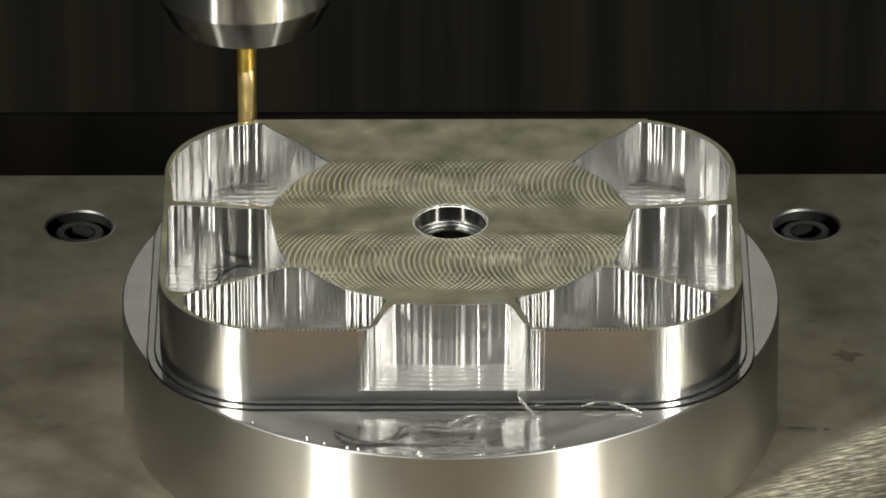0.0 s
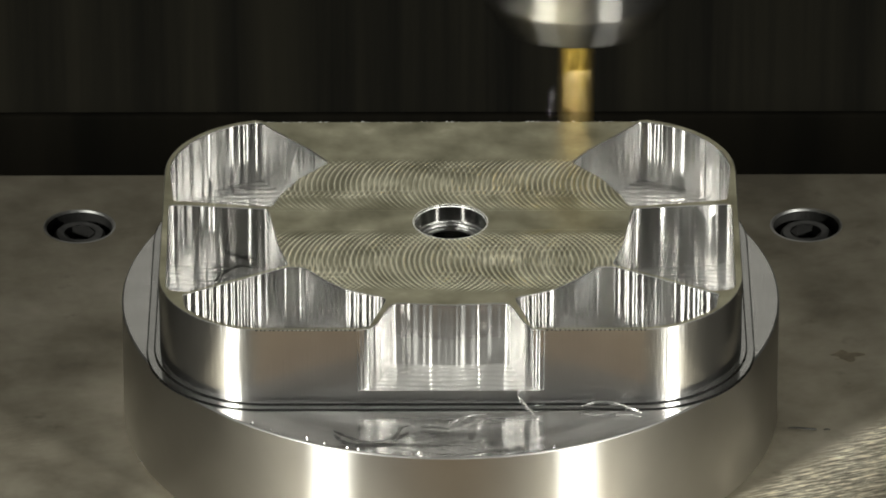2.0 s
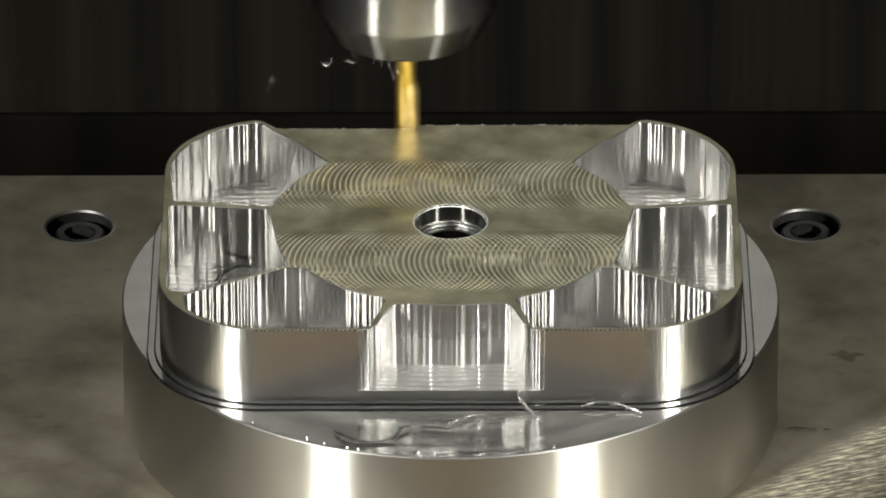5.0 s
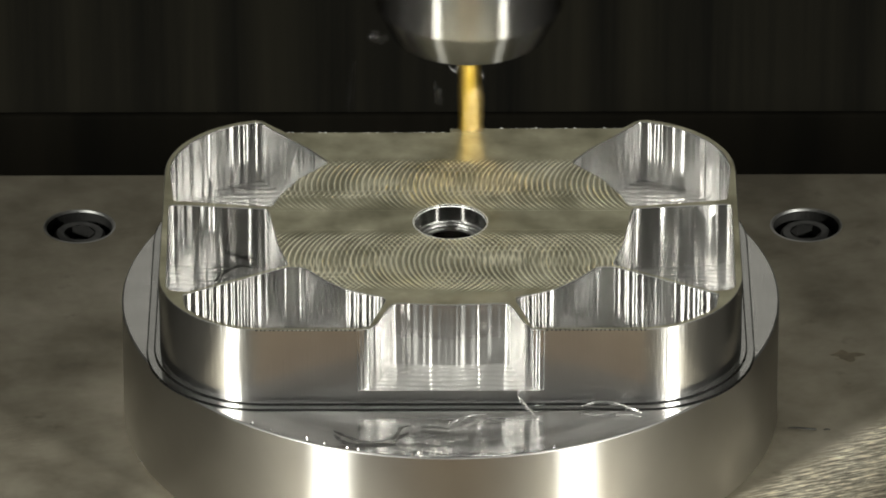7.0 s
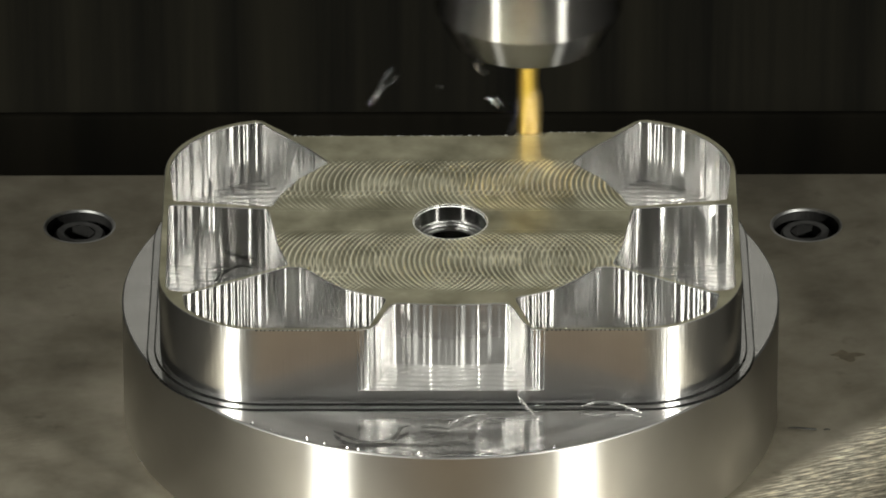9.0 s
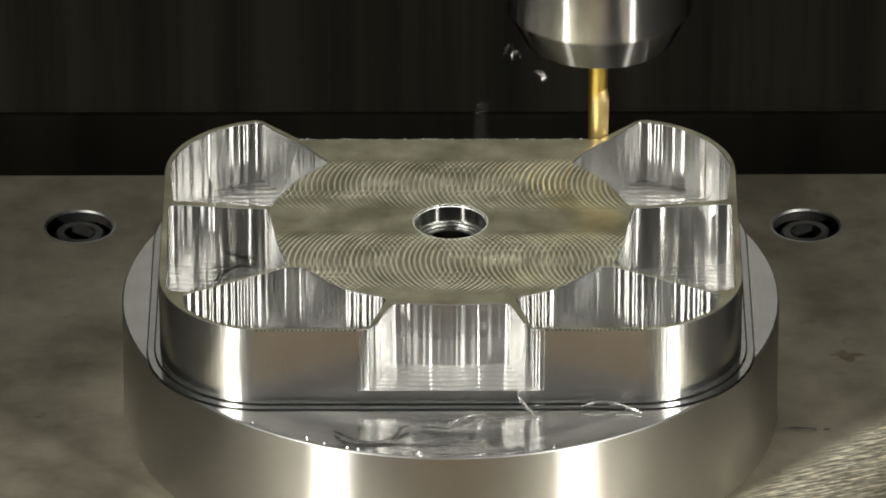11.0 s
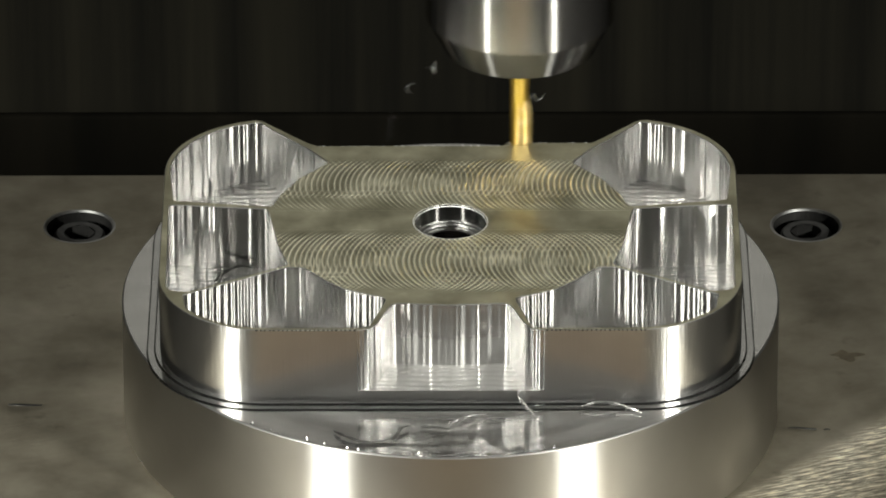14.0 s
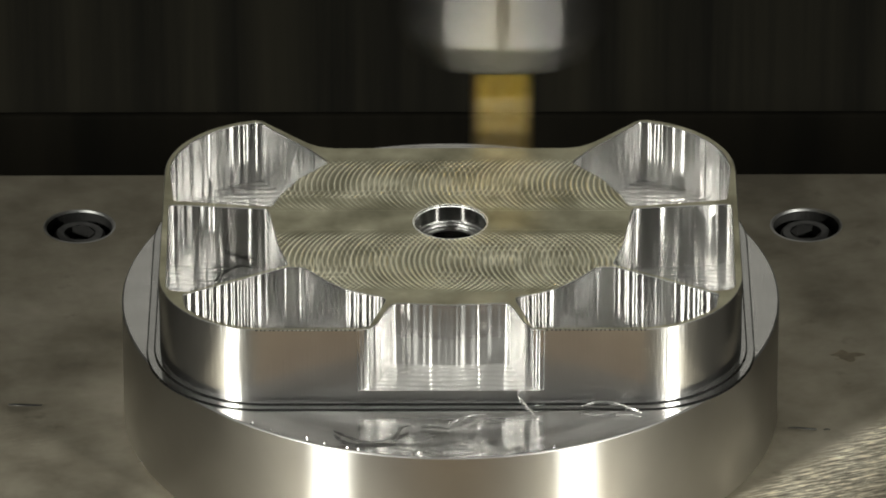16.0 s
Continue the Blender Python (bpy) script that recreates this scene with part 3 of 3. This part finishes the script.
def build_lying_chips():
    dark, bright = "dark curled metal chip lying on the part", "bright curled aluminium chip lying on the ledge"
    lying_chip([(-60.2, -0.7, 37.5), (-57.4, 3.0, 38.4), (-53.6, 5.3, 38.8), (-50.6, 5.6, 38.0)], 1.4, M_CHIP_DARK, "dark curled chip lying in a pocket")
    lying_chip([(-29.0, -71.5, 33.6), (-26.0, -74.8, 34.0), (-21.5, -77.0, 33.6), (-15.5, -76.3, 33.6), (-13.6, -74.6, 34.4)], 1.3, M_CHIP_DARK, dark)
    lying_chip([(-13.7, -75.0, 33.5), (-12.5, -71.5, 34.3), (-10.4, -69.6, 33.9)], 0.9, M_CHIP_DARK, dark)
    lying_chip([(-7.5, -69.3, 33.6), (-4.5, -69.9, 33.8), (-0.5, -70.6, 33.6)], 1.0, M_CHIP_DARK, dark)
    lying_chip([(-1.0, -69.0, 33.6), (3.0, -66.0, 34.4), (8.8, -62.8, 33.7)], 1.0, M_CHIP, bright)
    lying_chip([(16.6, -57.8, 36.0), (18.6, -60.4, 34.6), (20.8, -63.0, 33.5)], 0.8, M_CHIP, "golden sliver of metal leaning on the part")
    lying_chip([(32.1, -60.2, 33.9), (37.1, -58.8, 35.0), (42.7, -59.8, 34.4), (47.6, -62.4, 33.6)], 0.6, M_CHIP, bright)
    lying_chip([(86.6, -11.3, 0.3), (90.0, -12.6, 0.9), (93.8, -12.2, 0.3)], 1.3, M_CHIP_DARK, "dark chip lying on the steel plate")
    lying_chip([(95.6, -12.2, 0.3), (96.4, -12.4, 0.5), (97.2, -12.3, 0.3)], 0.9, M_CHIP_DARK, "dark chip lying on the steel plate")
    lying_chip([(-79.6, -29.0, 0.5), (-78.6, -29.6, 1.2), (-77.6, -30.6, 0.5)], 0.8, M_CHIP, "bright chip lying at the foot of the base")
    blot = bmesh.new()
    rim = [(103.0 + (3.4 + 1.1 * math.sin(5 * a) + 0.8 * math.sin(3 * a + 1)) * math.cos(a), 27.0 + (2.6 + 0.9 * math.sin(4 * a)) * math.sin(a)) for a in (2 * math.pi * k / 40 for k in range(40))]
    cap(blot, rim, [], 0.02, 0)
    side(blot, rim, 0.0, 0.02, 0)
    tagged(part("oil_stain", blot, M_OIL), "dried brown oil spot on the steel plate", "oil stain")
    # crumbs along the rim of the ledge
    crumbs = bmesh.new()
    for k in range(30):
        a = radians(random.uniform(232, 290))
        r = 83.3 + random.uniform(-1.0, 0.35)
        s = random.uniform(0.12, 0.34) if k % 5 else random.uniform(0.4, 0.6)
        m = Matrix.Translation((r * MM * math.cos(a), r * MM * math.sin(a), (LEDGE + s * 0.6) * MM)) @ Euler((k, 2 * k, 3 * k)).to_matrix().to_4x4() @ Matrix.Diagonal((s * MM, s * MM * 0.8, s * MM * 1.3, 1))
        bmesh.ops.create_icosphere(crumbs, subdivisions=1, radius=1.0, matrix=m)
    tagged(part("metal_crumbs", crumbs, M_CHIP), "tiny bright metal crumbs along the base rim", "metal crumbs", kind="stuff")
    # raised burrs along the top of the front rim
    burr = bmesh.new()
    for side_x in (-1, 1):
        for k in range(23):
            x = side_x * (24.0 + 25.5 * k / 23) + random.uniform(-0.12, 0.12)
            s = random.uniform(0.22, 0.36)
            m = Matrix.Translation((x * MM, -56.9 * MM, (TOP - 0.12) * MM)) @ Matrix.Diagonal((s * MM, 0.2 * MM, 0.3 * MM, 1))
            bmesh.ops.create_icosphere(burr, subdivisions=1, radius=1.0, matrix=m)
    tagged(part("rim_burrs", burr, M_CHIP_DARK), "rough dark burrs along the top rim of the part", "burrs", kind="stuff")


def build_flying_chips():
    """Curls thrown up by the cutter; before and after, they lie behind the part."""
    meshes = []
    for k in range(5):
        turns, r, w = 0.5 + 0.3 * k, 0.8 + 0.25 * (k % 3), 0.26 + 0.1 * (k % 2)
        pts = [(r * math.cos(2 * math.pi * turns * s / 18), r * math.sin(2 * math.pi * turns * s / 18), (0.9 + 0.5 * k) * s / 18 * 1.6) for s in range(19)]
        bm = ribbon([Vector(p) * MM for p in pts], w * MM)
        me = bpy.data.meshes.new("metal_chip")
        bm.to_mesh(me)
        bm.free()
        me.materials.append(M_CHIP)
        meshes.append(me)
    chips = []
    for number, (first, last, x0, x1) in enumerate(PASSES, 1):
        t = first + 0.12
        while t < last - 0.05:
            ob = new("metal_chip", meshes[len(chips) % 5])
            tagged(ob, "curled aluminium chip thrown up by the cutter", "metal chip", "flying chips")
            x = x0 + (x1 - x0) * (t - first) / (last - first)
            chips.append((ob, t, x, PASS_EDGE[number] + 4.0))
            t += random.uniform(0.04, 0.075)
    return chips


# ---- what moves ----
# seconds, cutter's x in mm, pass (0 to 9), 1 when drawn back from the cut
CUTTER = (
    (0.0, -52.9, 1, 1.0), (0.1, -52.3, 1, 0.9), (0.2, -48.5, 1, 0.7), (0.3, -44.5, 1, 0.45), (0.4, -38.5, 1, 0.15), (0.5, -33.5, 1, 0), (0.8, -11.9, 1, 0),
    (1.1, 8.2, 1, 0), (1.4, 28.2, 1, 0), (1.5, 33.2, 1, 0.1), (1.6, 40.5, 1, 0.3), (1.7, 45.0, 1, 0.6), (1.8, 49.6, 1, 0.9), (1.9, 49.0, 1, 1), (2.0, 32.7, 1, 1), (2.0667, 19.0, 1, 1), (2.1333, -7.0, 1, 1),
    (2.2, -38.4, 2, 1), (2.3, -46.0, 2, 0.9), (2.4, -47.2, 2, 0.5), (2.5, -43.4, 2, 0.1), (2.6, -38.0, 2, 0), (2.9, -19.0, 2, 0), (3.0, -11.9, 2, 0), (3.3, 5.8, 2, 0), (3.5, 18.7, 2, 0), (3.6, 27.0, 2, 0),
    (3.8, 40.1, 2, 0.2), (3.9, 42.6, 2, 0.5), (4.0, 42.0, 2, 0.9), (4.1, 14.0, 2, 1), (4.2, -35.0, 3, 1), (4.3, -44.6, 3, 0.9), (4.4, -45.0, 3, 0.4), (4.5, -42.0, 3, 0.1),
    (4.7, -31.0, 3, 0), (5.1, -5.0, 3, 0), (5.5, 22.0, 3, 0), (5.75, 39.0, 3, 0.2), (5.85, 41.4, 3, 0.6), (5.95, 38.0, 3, 1), (6.05, 0.0, 3, 1), (6.15, -40.0, 4, 1),
    (6.22, -44.0, 4, 0.7), (6.3, -41.7, 4, 0.3), (6.4, -36.4, 4, 0), (6.5, -30.2, 4, 0), (6.6, -22.4, 4, 0), (6.8, -8.5, 4, 0), (7.0, 5.0, 4, 0), (7.2, 18.0, 4, 0), (7.4, 31.3, 4, 0),
    (7.5, 36.6, 4, 0.1), (7.6, 40.1, 4, 0.4), (7.7, 37.6, 4, 1), (7.7667, 7.0, 4, 1), (7.8333, -27.0, 4, 1), (7.9, -37.2, 5, 1), (8.0, -42.5, 5, 0.6), (8.1, -39.3, 5, 0.2), (8.2, -31.6, 5, 0), (8.4, -20.6, 5, 0), (8.5, -15.2, 5, 0),
    (8.8, 6.4, 5, 0), (9.0, 20.2, 5, 0), (9.2, 33.4, 5, 0.05), (9.33, 39.0, 5, 0.5), (9.42, 36.0, 5, 1), (9.5, 2.0, 5, 1), (9.6, -36.0, 6, 1), (9.7, -41.0, 6, 0.6),
    (9.8, -38.0, 6, 0.2), (9.9, -32.0, 6, 0), (10.3, -5.0, 6, 0), (10.7, 22.0, 6, 0), (10.9, 35.0, 6, 0.1), (11.0, 38.4, 6, 0.5), (11.12, 36.0, 6, 1), (11.2, 33.0, 6, 1), (11.2667, 10.0, 6, 1), (11.3333, -29.0, 6, 1),
    (11.38, -36.0, 7, 0.9), (11.45, -39.3, 7, 0.6), (11.5, -38.9, 7, 0.4), (11.6, -32.5, 7, 0.05), (11.8, -21.8, 7, 0), (12.0, -8.5, 7, 0), (12.2, 5.3, 7, 0), (12.4, 18.5, 7, 0), (12.5, 23.1, 7, 0), (12.6, 31.3, 7, 0),
    (12.7, 34.7, 7, 0.4), (12.8, 30.4, 7, 1), (12.8667, 22.0, 7, 1), (12.9333, -8.0, 7, 1), (13.0, -36.2, 8, 1), (13.1, -38.6, 8, 0.5), (13.2, -32.2, 8, 0.1), (13.4, -21.8, 8, 0), (13.5, -17.3, 8, 0), (13.8, 5.0, 8, 0),
    (14.0, 18.0, 8, 0), (14.1, 21.8, 8, 0), (14.2, 30.9, 8, 0), (14.3, 33.1, 8, 0.4), (14.4, 27.2, 8, 1), (14.4667, 17.0, 8, 1), (14.5333, -14.0, 8, 1), (14.6, -35.4, 9, 1), (14.7, -36.3, 9, 0.7), (14.8, -30.9, 9, 0.1),
    (15.0, -20.9, 9, 0), (15.2, -7.9, 9, 0), (15.5, 10.0, 9, 0), (15.8, 30.0, 9, 0), (15.9, 32.4, 9, 0.4), (15.9667, 27.0, 9, 1), (16.0, 13.5, 9, 1),
)


def motions():
    walk(spindle, [(t, pose(x * MM, (PASS_EDGE[p] + 3.2 + 3.6 * back) * MM, 0)) for t, x, p, back in CUTTER])
    # the lip keeps its phase through a pass and swings round at the turning points
    walk(mill, [(t, pose(0, 0, 0, 0, 0, -55.0 * back)) for t, _, _, back in CUTTER])
    up, down = pose(0, 0, 0), pose(0, 0, -0.0216)
    for ob, t in stock:
        t = min(t, 15.86)
        walk(ob, [(0.0, up), (t, up), (t + 0.07, down), (16.0, down)] if t > 0 else [(0.0, up), (0.07, down), (16.0, down)])
    for k, (ob, t, x, y) in enumerate(chips):
        rnd = random.Random(k)
        side_way = rnd.choice((-1.0, -1.0, -1.0, 1.0))
        far, high = rnd.uniform(0.007, 0.026), rnd.uniform(0.004, 0.019)
        start = pose(max(-44, min(44, x + rnd.uniform(-8, 8))) * MM, rnd.uniform(0.0615, 0.067), 0.0345, 0, 0, rnd.uniform(0, 360))
        rows = [(0.0, start), (t - 0.04, start)]
        turn = [rnd.uniform(-70, 70) for _ in range(3)]
        for s in range(1, 7):
            w = s / 6
            z = 0.056 + high * (1 - (2 * w - 0.95) ** 2) if s < 6 else 0.030
            rows.append((t + 0.34 * w, pose(x * MM + side_way * far * w, (y + 3) * MM + 0.012 * w, z, *(a * s for a in turn))))
        end = pose(max(-0.046, min(0.046, x * MM + side_way * far * 1.3)), 0.093 + 0.01 * rnd.random(), 0.002, 0, 0, turn[2] * 6)
        rows += [(t + 0.46, end), (16.0, end)]
        walk(ob, [r for r in rows if r[0] <= 16.0])
    # the dark sliver that lands on the plate
    rest = pose(-0.1096, 0.0006, 0.0004)
    away = pose(-0.040, 0.065, 0.0338)
    walk(sliver, [(0.0, away), (12.86, away), (12.9, pose(-0.074, 0.060, 0.062, 20, 0, 60)), (12.94, pose(-0.098, 0.03, 0.045, 10, 20, 30)), (12.98, rest), (16.0, rest)])


build_table()
build_enclosure()
stock = build_workpiece()
spindle, mill = build_spindle()
build_lying_chips()
chips = build_flying_chips()
sliver = lying_chip([(-4.4, 0.4, 0.2), (-2.0, -0.3, 0.5), (1.0, -0.4, 0.4), (4.4, -0.2, 0.3)], 1.7, M_CHIP_DARK, "dark metal sliver that lands on the steel plate")
motions()
